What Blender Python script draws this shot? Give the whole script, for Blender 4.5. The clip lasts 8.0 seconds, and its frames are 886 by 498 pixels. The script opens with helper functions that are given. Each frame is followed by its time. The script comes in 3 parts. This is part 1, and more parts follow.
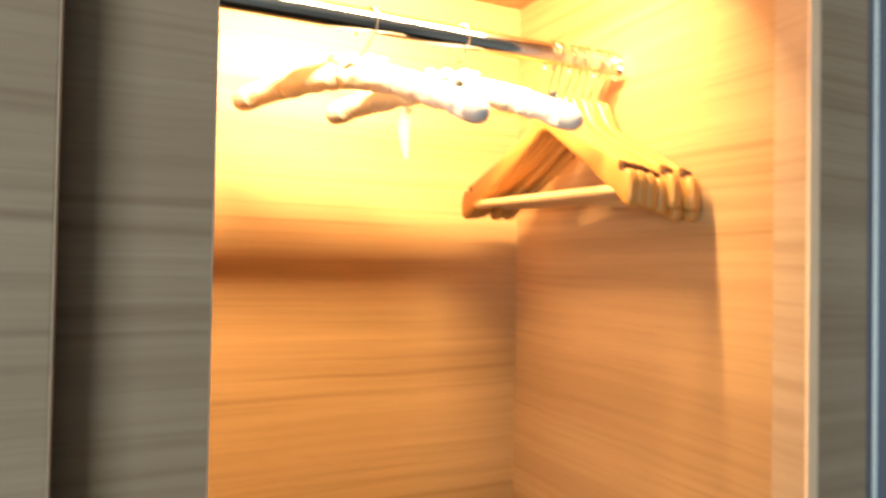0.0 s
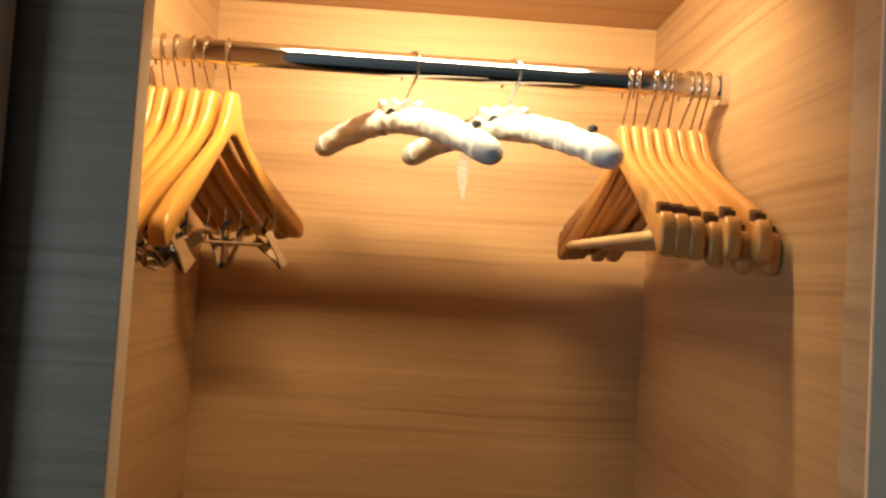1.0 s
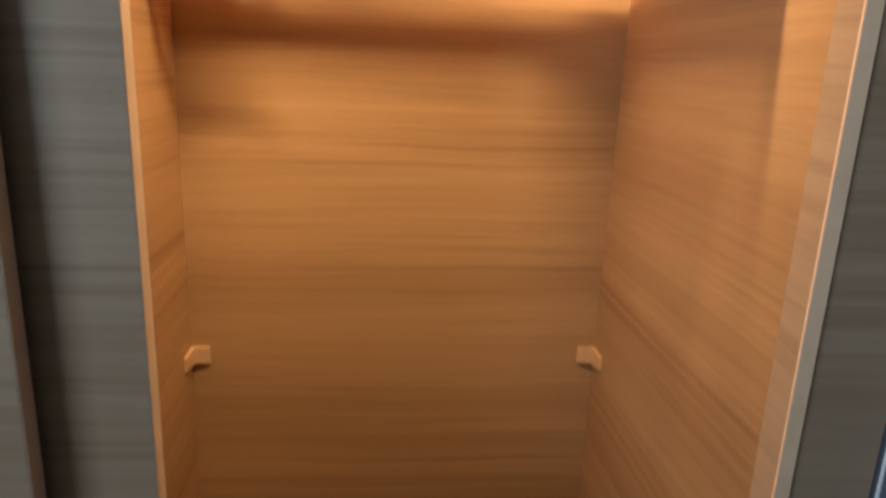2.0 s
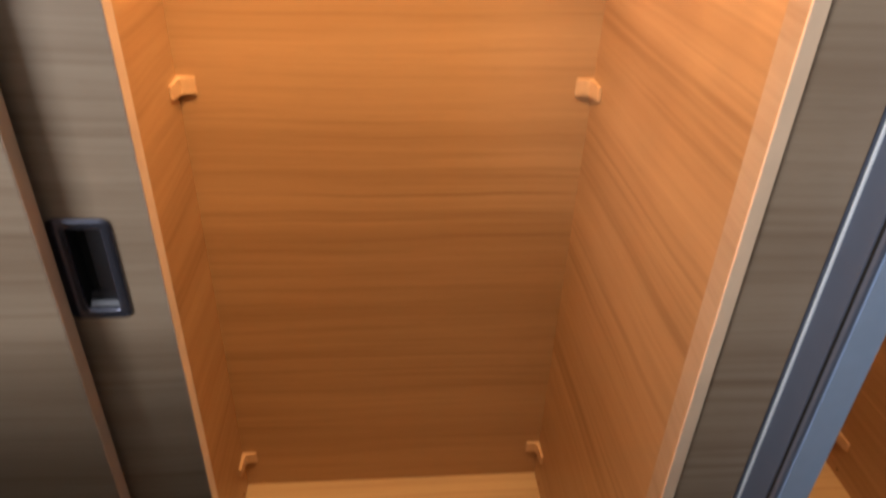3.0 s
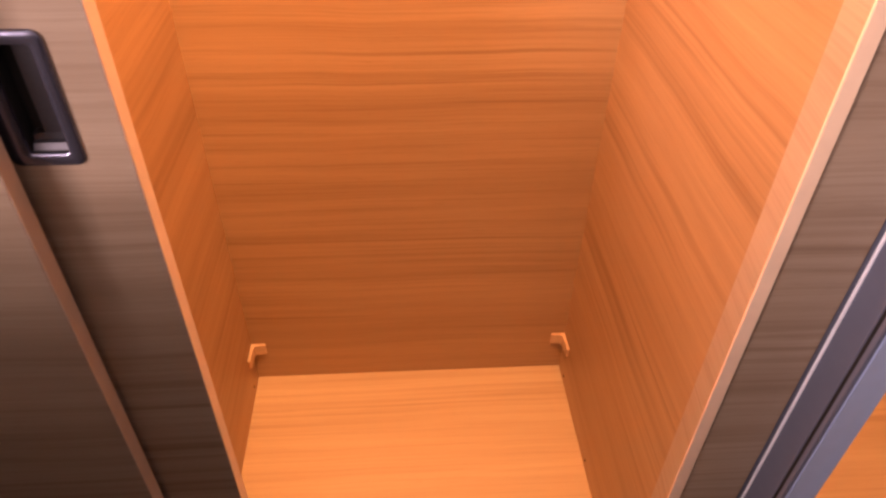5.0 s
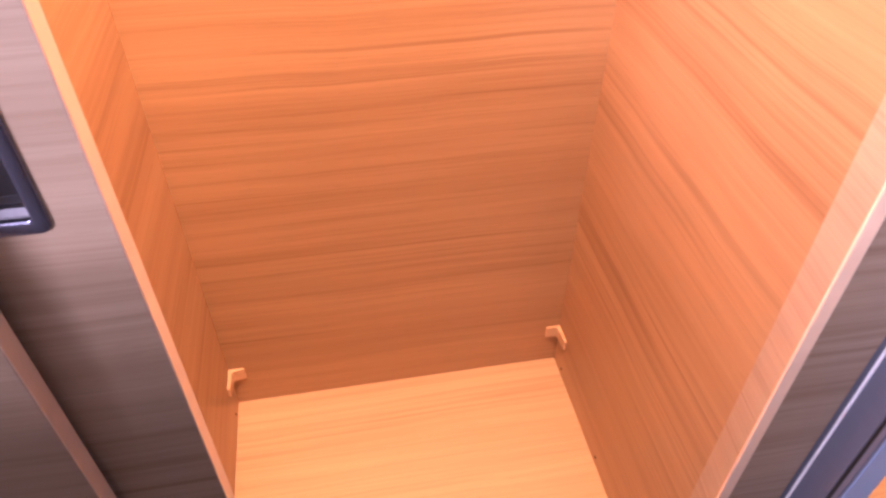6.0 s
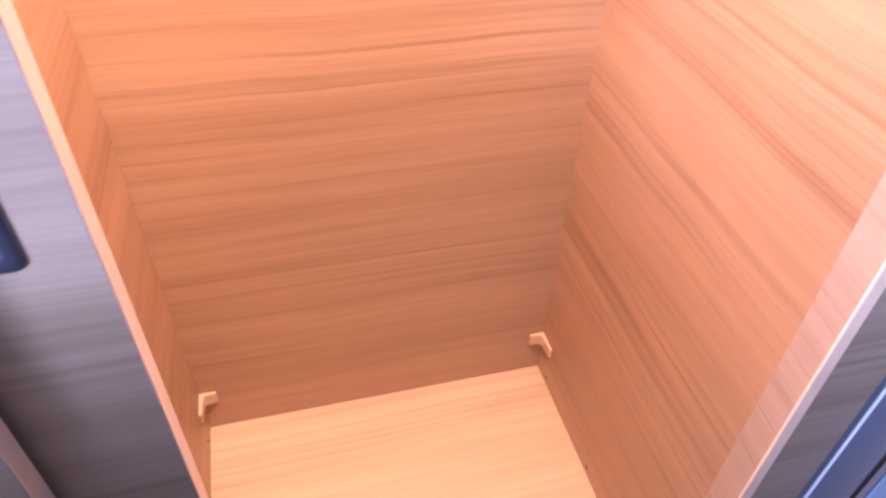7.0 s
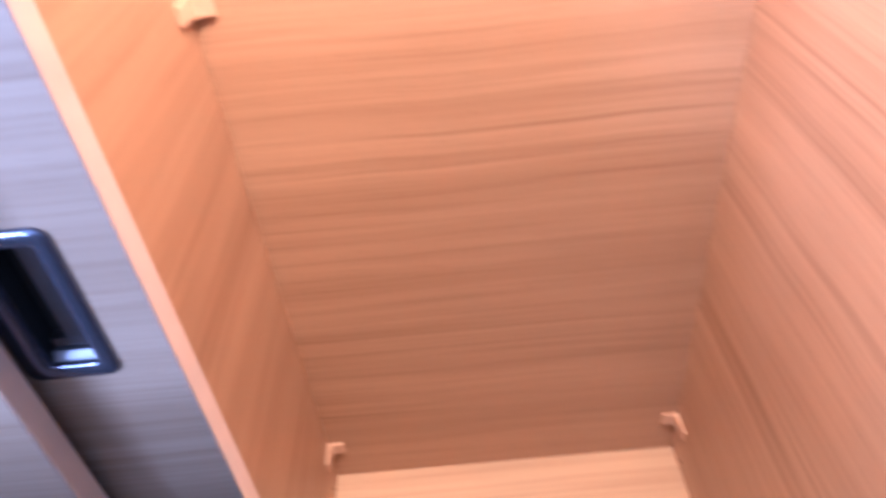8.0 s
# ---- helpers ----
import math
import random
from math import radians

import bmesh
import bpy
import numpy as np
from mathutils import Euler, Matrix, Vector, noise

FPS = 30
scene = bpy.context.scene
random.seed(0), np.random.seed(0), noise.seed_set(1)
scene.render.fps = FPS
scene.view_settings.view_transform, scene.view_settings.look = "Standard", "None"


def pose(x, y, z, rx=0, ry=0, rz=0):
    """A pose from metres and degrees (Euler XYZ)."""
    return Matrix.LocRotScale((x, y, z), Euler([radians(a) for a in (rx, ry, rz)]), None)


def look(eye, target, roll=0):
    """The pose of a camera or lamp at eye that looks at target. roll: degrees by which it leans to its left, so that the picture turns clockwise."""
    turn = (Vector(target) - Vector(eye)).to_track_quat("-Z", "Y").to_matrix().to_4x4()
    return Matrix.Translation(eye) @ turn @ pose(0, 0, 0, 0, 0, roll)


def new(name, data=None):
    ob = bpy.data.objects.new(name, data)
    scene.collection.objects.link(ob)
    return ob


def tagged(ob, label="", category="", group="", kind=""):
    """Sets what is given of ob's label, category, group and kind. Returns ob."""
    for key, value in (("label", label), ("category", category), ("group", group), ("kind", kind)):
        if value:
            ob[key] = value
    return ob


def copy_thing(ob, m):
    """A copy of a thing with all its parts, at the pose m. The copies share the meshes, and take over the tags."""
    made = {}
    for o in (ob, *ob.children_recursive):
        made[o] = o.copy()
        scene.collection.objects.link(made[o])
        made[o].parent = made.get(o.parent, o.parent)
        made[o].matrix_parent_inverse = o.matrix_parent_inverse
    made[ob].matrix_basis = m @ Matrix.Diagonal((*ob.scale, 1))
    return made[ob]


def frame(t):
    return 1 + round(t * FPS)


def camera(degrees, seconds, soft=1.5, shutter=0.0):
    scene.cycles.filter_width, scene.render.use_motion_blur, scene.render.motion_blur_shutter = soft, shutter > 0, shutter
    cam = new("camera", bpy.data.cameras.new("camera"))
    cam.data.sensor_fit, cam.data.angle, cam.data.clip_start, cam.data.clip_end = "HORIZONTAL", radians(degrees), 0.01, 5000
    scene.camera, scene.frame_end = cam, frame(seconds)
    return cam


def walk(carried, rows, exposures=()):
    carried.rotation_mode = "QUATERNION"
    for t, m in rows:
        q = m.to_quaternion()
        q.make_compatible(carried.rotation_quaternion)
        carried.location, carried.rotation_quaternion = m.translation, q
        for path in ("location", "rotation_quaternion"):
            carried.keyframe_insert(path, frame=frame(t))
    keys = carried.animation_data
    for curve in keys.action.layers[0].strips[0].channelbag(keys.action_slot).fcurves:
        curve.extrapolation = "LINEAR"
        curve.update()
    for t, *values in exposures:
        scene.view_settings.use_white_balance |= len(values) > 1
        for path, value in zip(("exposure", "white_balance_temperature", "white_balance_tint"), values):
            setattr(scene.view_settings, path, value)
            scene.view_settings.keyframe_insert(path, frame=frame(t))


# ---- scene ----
cam = camera(65.4, 8.0, soft=2.5, shutter=0.5)
PATH = [
    (0, (0.0525, -0.5009, 1.7220), (0.9284, 1.2966, 1.7632), 1.03),
    (0.5, (0.2339, -0.5154, 1.7631), (0.6025, 1.4477, 1.8654), 4.66),
    (1, (0.3666, -0.5549, 1.7585), (0.4250, 1.4426, 1.8384), 3.57),
    (1.2, (0.3688, -0.5611, 1.7495), (0.4636, 1.4363, 1.7110), 2.95),
    (2.3, (0.3202, -0.5884, 1.6480), (0.5206, 1.2755, 0.9512), 2.83),
    (2.5, (0.3273, -0.5900, 1.6341), (0.5269, 1.2199, 0.8067), 3.39),
    (3, (0.3568, -0.6042, 1.5616), (0.5247, 1.0811, 0.4978), 2.17),
    (3.5, (0.3541, -0.6038, 1.5011), (0.5198, 0.9892, 0.3032), 3.96),
    (4, (0.3553, -0.5970, 1.4599), (0.5058, 0.9640, 0.2187), 4.38),
    (4.5, (0.3715, -0.5730, 1.4425), (0.4367, 0.9844, 0.1894), 1.63),
    (6, (0.2853, -0.3952, 1.4057), (0.5540, 1.0658, 0.0666), 0.30),
    (6.5, (0.2480, -0.3621, 1.4051), (0.5037, 1.1158, 0.0819), 1.20),
    (7, (0.2417, -0.3322, 1.3794), (0.6417, 1.1034, 0.0456), 2.02),
    (7.5, (0.2550, -0.3105, 1.3901), (0.6789, 1.1144, 0.0522), 0.74),
    (8, (0.3191, -0.3084, 1.4234), (0.2699, 1.2643, 0.1888), -6.58),
]
EXPOSURES = [
    (0.0, -0.72, 6100, -9), (0.5, -1.72, 5650, -11), (1.0, -2.44, 5150, -12), (1.2, -2.48, 5150, -12),
    (2.3, -0.92, 5700, 1), (3.0, -0.30, 6450, 10), (3.5, -0.07, 7100, 18), (4.0, 0.10, 7700, 31), (4.7, 0.32, 8500, 50),
    (5.8, 1.0, 6600, 58), (6.5, 1.24, 5150, 42), (7.2, 1.28, 4500, 33), (8.0, 1.06, 4200, 28),
]
walk(cam, [(t, look(eye, target, roll)) for t, eye, target, roll in PATH], EXPOSURES)

# ---- sizes (metres) ----
W, D, F, ZC = 0.742, 0.60, 0.10, 2.202      # inside width, depth, floor height, top panel height
X2 = 1.550                                  # far side of the second compartment
X2L = 0.810                                 # near side of the second compartment
ROOM = (-2.4, 2.4, -4.6, 2.55)              # x0, x1, y0, height

# ---- light ----
world = bpy.data.worlds.new("sky")
scene.world = world
world.use_nodes = True
sky = world.node_tree.nodes.new("ShaderNodeTexSky")
sky.sky_type, sky.sun_disc = "NISHITA", False
sky.sun_elevation, sky.sun_rotation = radians(35), radians(200)
world.node_tree.links.new(sky.outputs["Color"], world.node_tree.nodes["Background"].inputs["Color"])
world.node_tree.nodes["Background"].inputs["Strength"].default_value = 0.1


def area_lamp(name, m, sx, sy, watts, colour):
    data = bpy.data.lights.new(name, "AREA")
    data.shape, data.size, data.size_y, data.energy, data.color = "RECTANGLE", sx, sy, watts, colour
    ob = new(name, data)
    ob.matrix_world = m
    return ob


WARM = (1.0, 0.625, 0.295)
LED_Y, LED_Z = 0.165, ZC - 0.028
area_lamp("led_light", look((0.37, LED_Y, LED_Z), (0.37, LED_Y + 0.60, 1.76)), 0.46, 0.030, 52.0, WARM)
area_lamp("led_light_second", look((1.18, LED_Y, LED_Z), (1.18, LED_Y + 0.60, 1.76)), 0.46, 0.030, 32.0, WARM)
area_lamp("window_light", look((ROOM[0] + 0.05, -2.75, 1.55), (0.0, -2.75, 1.55)), 2.40, 1.20, 222.0, (0.98, 0.98, 0.985))


# ---- materials ----
def material(name):
    m = bpy.data.materials.new(name)
    m.use_nodes = True
    nodes, links = m.node_tree.nodes, m.node_tree.links
    return m, nodes, links, nodes["Principled BSDF"]


def plain(name, colour, rough=0.5, metal=0.0, grain=60.0, spread=0.12, bump=0.05, coat=0.0):
    m, nodes, links, bsdf = material(name)
    coords = nodes.new("ShaderNodeTexCoord")
    tex = nodes.new("ShaderNodeTexNoise")
    tex.inputs["Scale"].default_value, tex.inputs["Detail"].default_value = grain, 5
    links.new(coords.outputs["Object"], tex.inputs["Vector"])
    ramp = nodes.new("ShaderNodeValToRGB")
    ramp.color_ramp.elements[0].position, ramp.color_ramp.elements[1].position = 0.3, 0.7
    ramp.color_ramp.elements[0].color = (*(c * (1 - spread) for c in colour), 1)
    ramp.color_ramp.elements[1].color = (*(min(1, c * (1 + spread)) for c in colour), 1)
    links.new(tex.outputs["Fac"], ramp.inputs["Fac"])
    links.new(ramp.outputs["Color"], bsdf.inputs["Base Color"])
    b = nodes.new("ShaderNodeBump")
    b.inputs["Strength"].default_value, b.inputs["Distance"].default_value = bump, 0.0006
    links.new(tex.outputs["Fac"], b.inputs["Height"])
    links.new(b.outputs["Normal"], bsdf.inputs["Normal"])
    rr = nodes.new("ShaderNodeMapRange")
    rr.inputs["To Min"].default_value, rr.inputs["To Max"].default_value = rough * 0.92, min(1, rough * 1.08)
    links.new(tex.outputs["Fac"], rr.inputs["Value"])
    links.new(rr.outputs["Result"], bsdf.inputs["Roughness"])
    bsdf.inputs["Metallic"].default_value = metal
    bsdf.inputs["Coat Weight"].default_value = coat
    return m


def laminate(name, base, across, rough=0.42, contrast=1.0, shift=(0, 0, 0), along=0.9):
    """Wood-print laminate; across: the axis over which the grain lines are packed."""
    m, nodes, links, bsdf = material(name)
    coords = nodes.new("ShaderNodeTexCoord")
    sway = nodes.new("ShaderNodeTexNoise")
    sway.inputs["Scale"].default_value, sway.inputs["Detail"].default_value = 2.6, 2
    links.new(coords.outputs["Object"], sway.inputs["Vector"])
    warp = nodes.new("ShaderNodeVectorMath")
    warp.operation = "MULTIPLY_ADD"
    reach = [0.0, 0.0, 0.0]
    reach[across] = 0.022
    warp.inputs[1].default_value = reach
    links.new(sway.outputs["Color"], warp.inputs[0])
    links.new(coords.outputs["Object"], warp.inputs[2])

    def streaks(dense, loose, detail, distort, move):
        mp = nodes.new("ShaderNodeMapping")
        scale = [loose, loose, loose]
        scale[across] = dense
        mp.inputs["Scale"].default_value = scale
        mp.inputs["Location"].default_value = [a + move for a in shift]
        links.new(warp.outputs["Vector"], mp.inputs["Vector"])
        t = nodes.new("ShaderNodeTexNoise")
        t.inputs["Scale"].default_value, t.inputs["Detail"].default_value = 1.0, detail
        t.inputs["Roughness"].default_value, t.inputs["Distortion"].default_value = 0.62, distort
        links.new(mp.outputs["Vector"], t.inputs["Vector"])
        return t.outputs["Fac"]

    def curve(fac, low, high):
        r = nodes.new("ShaderNodeMapRange")
        r.interpolation_type = "SMOOTHSTEP"
        r.inputs["From Min"].default_value, r.inputs["From Max"].default_value = low, high
        links.new(fac, r.inputs["Value"])
        return r.outputs["Result"]

    def mixed(fac, a, b, amount):
        mul = nodes.new("ShaderNodeMath")
        mul.operation = "MULTIPLY"
        mul.inputs[1].default_value = amount
        links.new(fac, mul.inputs[0])
        mix = nodes.new("ShaderNodeMix")
        mix.data_type = "RGBA"
        links.new(mul.outputs[0], mix.inputs["Factor"])
        if isinstance(a, tuple):
            mix.inputs["A"].default_value = (*a, 1)
        else:
            links.new(a, mix.inputs["A"])
        mix.inputs["B"].default_value = (*b, 1)
        return mix.outputs["Result"]

    broad = streaks(13.0, along * 0.5, 3, 0.3, 0.0)
    clusters = streaks(9.0, along * 0.9, 2, 0.2, 5.3)
    lines = streaks(88.0, along * 1.1, 3, 0.25, 3.7)
    fine = streaks(260.0, along * 3.0, 4, 0.2, 9.1)
    pores = streaks(620.0, along * 26, 2, 0.0, 2.3)
    grouped = nodes.new("ShaderNodeMath")
    grouped.operation = "MULTIPLY"
    links.new(curve(lines, 0.44, 0.76), grouped.inputs[0])
    links.new(curve(clusters, 0.36, 0.62), grouped.inputs[1])
    dark = tuple(c * k for c, k in zip(base, (0.66, 0.57, 0.50)))
    deep = tuple(c * k for c, k in zip(base, (0.50, 0.39, 0.31)))
    light = tuple(min(1, c * k) for c, k in zip(base, (1.15, 1.16, 1.17)))
    col = mixed(curve(broad, 0.36, 0.66), light, dark, 0.36 * contrast)
    col = mixed(grouped.outputs[0], col, deep, 0.60 * contrast)
    col = mixed(curve(fine, 0.42, 0.72), col, dark, 0.34 * contrast)
    col = mixed(curve(pores, 0.58, 0.74), col, deep, 0.22 * contrast)
    links.new(col, bsdf.inputs["Base Color"])
    b = nodes.new("ShaderNodeBump")
    b.inputs["Strength"].default_value, b.inputs["Distance"].default_value = 0.12, 0.0006
    links.new(fine, b.inputs["Height"])
    links.new(b.outputs["Normal"], bsdf.inputs["Normal"])
    rr = nodes.new("ShaderNodeMapRange")
    rr.inputs["To Min"].default_value, rr.inputs["To Max"].default_value = rough * 0.85, rough * 1.2
    links.new(lines, rr.inputs["Value"])
    links.new(rr.outputs["Result"], bsdf.inputs["Roughness"])
    return m


OAK = (0.405, 0.241, 0.117)
oak = laminate("oak_laminate", OAK, 2)
oak_side = laminate("oak_laminate_side", OAK, 2, shift=(3.0, 7.0, 1.3))
oak_strip = laminate("oak_laminate_strip", (0.40, 0.295, 0.205), 2, contrast=0.8, shift=(1.0, 4.0, 5.9))
# Wall laminate again, its base raised to carry the lamp light on the floor.
oak_floor_lit = laminate("oak_laminate_floor_lit", (0.47, 0.325, 0.175), 1, contrast=0.7, shift=(5.0, 2.0, 0.0))
oak_flat = laminate("oak_laminate_flat", OAK, 1, contrast=0.7, shift=(5.0, 2.0, 0.0))
oak_door = laminate("oak_laminate_door", (0.352, 0.264, 0.19), 2, shift=(9.0, 1.0, 4.0))
oak_door_front = laminate("oak_laminate_door_front", (0.352, 0.264, 0.19), 2, shift=(2.0, 6.0, 8.0))
banding = plain("edge_banding", (0.92, 0.67, 0.475), 0.45, grain=30, spread=0.05)
door_banding = plain("door_edge_banding", (0.66, 0.53, 0.42), 0.5, grain=30, spread=0.06)
chrome = plain("polished_chrome", (0.80, 0.80, 0.82), 0.08, 1.0, grain=25, spread=0.04, bump=0.01)
clip_metal = plain("clip_steel", (0.46, 0.44, 0.43), 0.09, 1.0, grain=90, spread=0.1)
brass_wire = plain("hook_wire", (0.60, 0.50, 0.40), 0.16, 1.0, grain=90, spread=0.08)
gunmetal = plain("gunmetal", (0.20, 0.215, 0.30), 0.22, 0.85, grain=300, spread=0.05, bump=0.0)
cup_metal = plain("cup_gunmetal", (0.135, 0.14, 0.165), 0.30, 0.8, grain=300, spread=0.05, bump=0.0)
# Window light on the jamb's outer profile is put into this blue base.
lit_alu = plain("aluminium_window_lit", (0.37, 0.48, 0.68), 0.40, 0.1, grain=40, spread=0.03, bump=0.0)
# Near-white base stands in for the highlight along the jamb's rounded edge.
bead_highlight = plain("painted_highlight_bead", (0.86, 0.91, 0.97), 0.28, 0.0, grain=40, spread=0.03, bump=0.0)
# The same metal, darkened as if mirroring the dim room.
shaded_alu = plain("aluminium_shaded", (0.165, 0.19, 0.265), 0.34, 0.3, grain=40, spread=0.03, bump=0.0)
seal_and_shade_black = plain("seal_and_recess_shade", (0.012, 0.012, 0.013), 0.7)
wood_amber = laminate("amber_hanger_wood", (0.42, 0.195, 0.052), 2, rough=0.30, contrast=0.16, along=3.0)
wood_honey = laminate("honey_hanger_wood", (0.60, 0.29, 0.055), 2, rough=0.14, contrast=0.12, along=3.0)
bar_wood = laminate("trouser_bar_wood", (0.60, 0.40, 0.20), 2, rough=0.4, contrast=0.3, along=2.0)
notch_brown = plain("notch_rubber", (0.07, 0.025, 0.012), 0.55)
satin = plain("white_satin", (0.88, 0.87, 0.87), 0.38, grain=45, spread=0.05, bump=0.2)
# Satin greyed to paint the shade on end caps turned from the lamp.
satin_shaded = plain("white_satin_shaded", (0.50, 0.50, 0.54), 0.35, grain=45, spread=0.06, bump=0.2)
knob_dark = plain("dark_knob", (0.06, 0.05, 0.05), 0.3)
ribbon_pink = plain("pale_ribbon", (0.86, 0.74, 0.68), 0.5, grain=80)
peg = plain("beech_bracket", (0.62, 0.40, 0.22), 0.42, grain=70, spread=0.1)
hole = plain("screw_hole", (0.03, 0.018, 0.01), 0.8)
paint = plain("wall_paint", (0.22, 0.21, 0.198), 0.8, grain=140, spread=0.04)
dark_paint = plain("shade_wall_paint", (0.07, 0.065, 0.06), 0.8, grain=140, spread=0.04)
ceiling_paint = plain("ceiling_paint", (0.42, 0.42, 0.41), 0.85, grain=140, spread=0.03)
carpet = plain("carpet", (0.055, 0.048, 0.042), 0.95, grain=260, spread=0.35, bump=0.6)
white_trim = plain("lamp_housing", (0.75, 0.75, 0.75), 0.4)


# ---- mesh helpers ----
def mesh_ob(name, bm, mat, parent=None, label="", smooth=False):
    me = bpy.data.meshes.new(name)
    bm.normal_update()
    bm.to_mesh(me)
    bm.free()
    for one in mat if isinstance(mat, (list, tuple)) else (mat,):
        me.materials.append(one)
    if smooth:
        for p in me.polygons:
            p.use_smooth = True
        me.set_sharp_from_angle(angle=radians(42))
    ob = new(name, me)
    if parent is not None:
        ob.parent = parent
    if label:
        tagged(ob, label)
    return ob


def part(name, bm, mat, parent, label="", smooth=False):
    return mesh_ob(name, bm, mat, parent, label, smooth)


def thing(name, label, category, group="", kind="", m=None):
    ob = new(name)
    ob.empty_display_size = 0.05
    if m is not None:
        ob.matrix_world = m
    return tagged(ob, label, category, group, kind)


def box(x0, x1, y0, y1, z0, z1, bevel=0.0008, bm=None):
    bm = bm or bmesh.new()
    made = bmesh.ops.create_cube(bm, size=1)["verts"]
    bmesh.ops.scale(bm, verts=made, vec=(x1 - x0, y1 - y0, z1 - z0))
    bmesh.ops.translate(bm, verts=made, vec=((x0 + x1) / 2, (y0 + y1) / 2, (z0 + z1) / 2))
    if bevel:
        edges = list({e for v in made for e in v.link_edges})
        bmesh.ops.bevel(bm, geom=edges, offset=bevel, segments=2, affect="EDGES")
    return bm


def tube(points, radius, segments=8, bm=None, caps=True):
    """A round wire or tube along points; radius: one number or one for each point."""
    bm = bm or bmesh.new()
    pts = [Vector(p) for p in points]
    rings, side = [], None
    for i, p in enumerate(pts):
        way = (pts[min(i + 1, len(pts) - 1)] - pts[max(i - 1, 0)]).normalized()
        if side is None:
            side = way.orthogonal().normalized()
        side = (side - way * side.dot(way)).normalized()
        up = way.cross(side)
        r = radius[i] if isinstance(radius, (list, tuple)) else radius
        rings.append([bm.verts.new(p + r * (math.cos(a) * side + math.sin(a) * up))
                      for a in (2 * math.pi * k / segments for k in range(segments))])
    for a, b in zip(rings, rings[1:]):
        for k in range(segments):
            bm.faces.new((a[k], a[(k + 1) % segments], b[(k + 1) % segments], b[k]))
    if caps:
        bm.faces.new(rings[0][::-1])
        bm.faces.new(rings[-1])
    return bm


def slab(outline, x0, x1, bevel=0.0, bm=None):
    """An outline of (y, z), counter-clockwise, given thickness from x0 to x1."""
    bm = bm or bmesh.new()
    a = [bm.verts.new((x0, y, z)) for y, z in outline]
    b = [bm.verts.new((x1, y, z)) for y, z in outline]
    n = len(outline)
    bm.faces.new(a[::-1])
    bm.faces.new(b)
    for k in range(n):
        bm.faces.new((a[k], a[(k + 1) % n], b[(k + 1) % n], b[k]))
    bmesh.ops.recalc_face_normals(bm, faces=bm.faces)
    if bevel:
        edges = [e for e in bm.edges if (e.verts[0].co.x - e.verts[1].co.x) ** 2 < 1e-12]
        bmesh.ops.bevel(bm, geom=edges, offset=bevel, segments=2, affect="EDGES", clamp_overlap=True)
    return bm


# ---- the room that closes the place ----
def structure(name, bm, mat, label, category):
    return tagged(mesh_ob(name, bm, mat), label, category, kind="structure")


RX0, RX1, RY0, RH = ROOM
FRONT_TOP = 2.30
structure("floor", box(RX0 - 0.1, RX1 + 0.1, RY0 - 0.1, 0.75, -0.1, 0, 0), carpet, "dark carpeted room floor before the wardrobe", "floor")
structure("ceiling", box(RX0 - 0.1, RX1 + 0.1, RY0 - 0.1, 0.75, RH, RH + 0.1, 0), ceiling_paint, "plain white painted room ceiling", "ceiling")
structure("wall_east", box(RX1, RX1 + 0.1, RY0 - 0.1, 0.75, 0, RH, 0), paint, "plain painted room wall", "wall")
structure("wall_north", box(RX0, RX1, 0.65, 0.75, 0, RH, 0), paint, "plain painted wall behind the wardrobe", "wall")
west = bmesh.new()
for y0, y1, z0, z1 in ((RY0 - 0.1, -4.00, 0, RH), (-1.50, 0.75, 0, RH), (-4.00, -1.50, 0, 0.92), (-4.00, -1.50, 2.18, RH)):
    box(RX0 - 0.1, RX0, y0, y1, z0, z1, 0, west)
structure("wall_west", west, paint, "plain painted room wall with a window opening", "wall")
structure("wall_south", box(RX0, RX1, RY0 - 0.1, RY0, 0, RH, 0), paint, "plain painted room wall", "wall")
structure("bulkhead", box(RX0, RX1, 0.0, 0.65, FRONT_TOP + 0.06, RH, 0), paint, "plain painted bulkhead over the wardrobe", "wall")
structure("wall_return", box(RX0, -1.7, 0.02, 0.65, 0, FRONT_TOP + 0.06, 0), paint, "plain painted wall beside the wardrobe", "wall")
structure("wall_return_east", box(1.62, RX1, 0.02, 0.65, 0, FRONT_TOP + 0.06, 0), paint, "plain painted wall beside the wardrobe", "wall")

# Unseen wall, added to keep window light off the lower left doors.
structure("shade_wall_low", box(-1.9, -0.03, -0.48, -0.42, 0, 1.15, 0), dark_paint, "unseen low dark wall added to shade the lower doors", "wall")
# Also unseen: added behind the camera so daylight fades towards the floor.
structure("shade_wall_half", box(-1.9, 2.0, -1.46, -1.38, 0, 1.28, 0), dark_paint, "unseen half-height dark wall added to dim the low wardrobe front", "wall")

# ---- the wardrobe ----
wardrobe = thing("wardrobe", "built-in open wardrobe of horizontal-grained oak laminate", "wardrobe")
LIP = 0.046


def strip_mesh():
    """The upright front strip, a little thicker towards its front edge."""
    bm = bmesh.new()
    plan = ((W - 0.0058, 0.0), (W + 0.0105, 0.0), (W + 0.0105, LIP), (W - 0.0003, LIP))
    rows = [[bm.verts.new((x, y, z)) for x, y in plan] for z in (0.0, FRONT_TOP)]
    for k in range(4):
        bm.faces.new((rows[0][k], rows[0][(k + 1) % 4], rows[1][(k + 1) % 4], rows[1][k]))
    bm.faces.new(rows[1])
    bm.faces.new(rows[0][::-1])
    bmesh.ops.recalc_face_normals(bm, faces=bm.faces)
    return bm


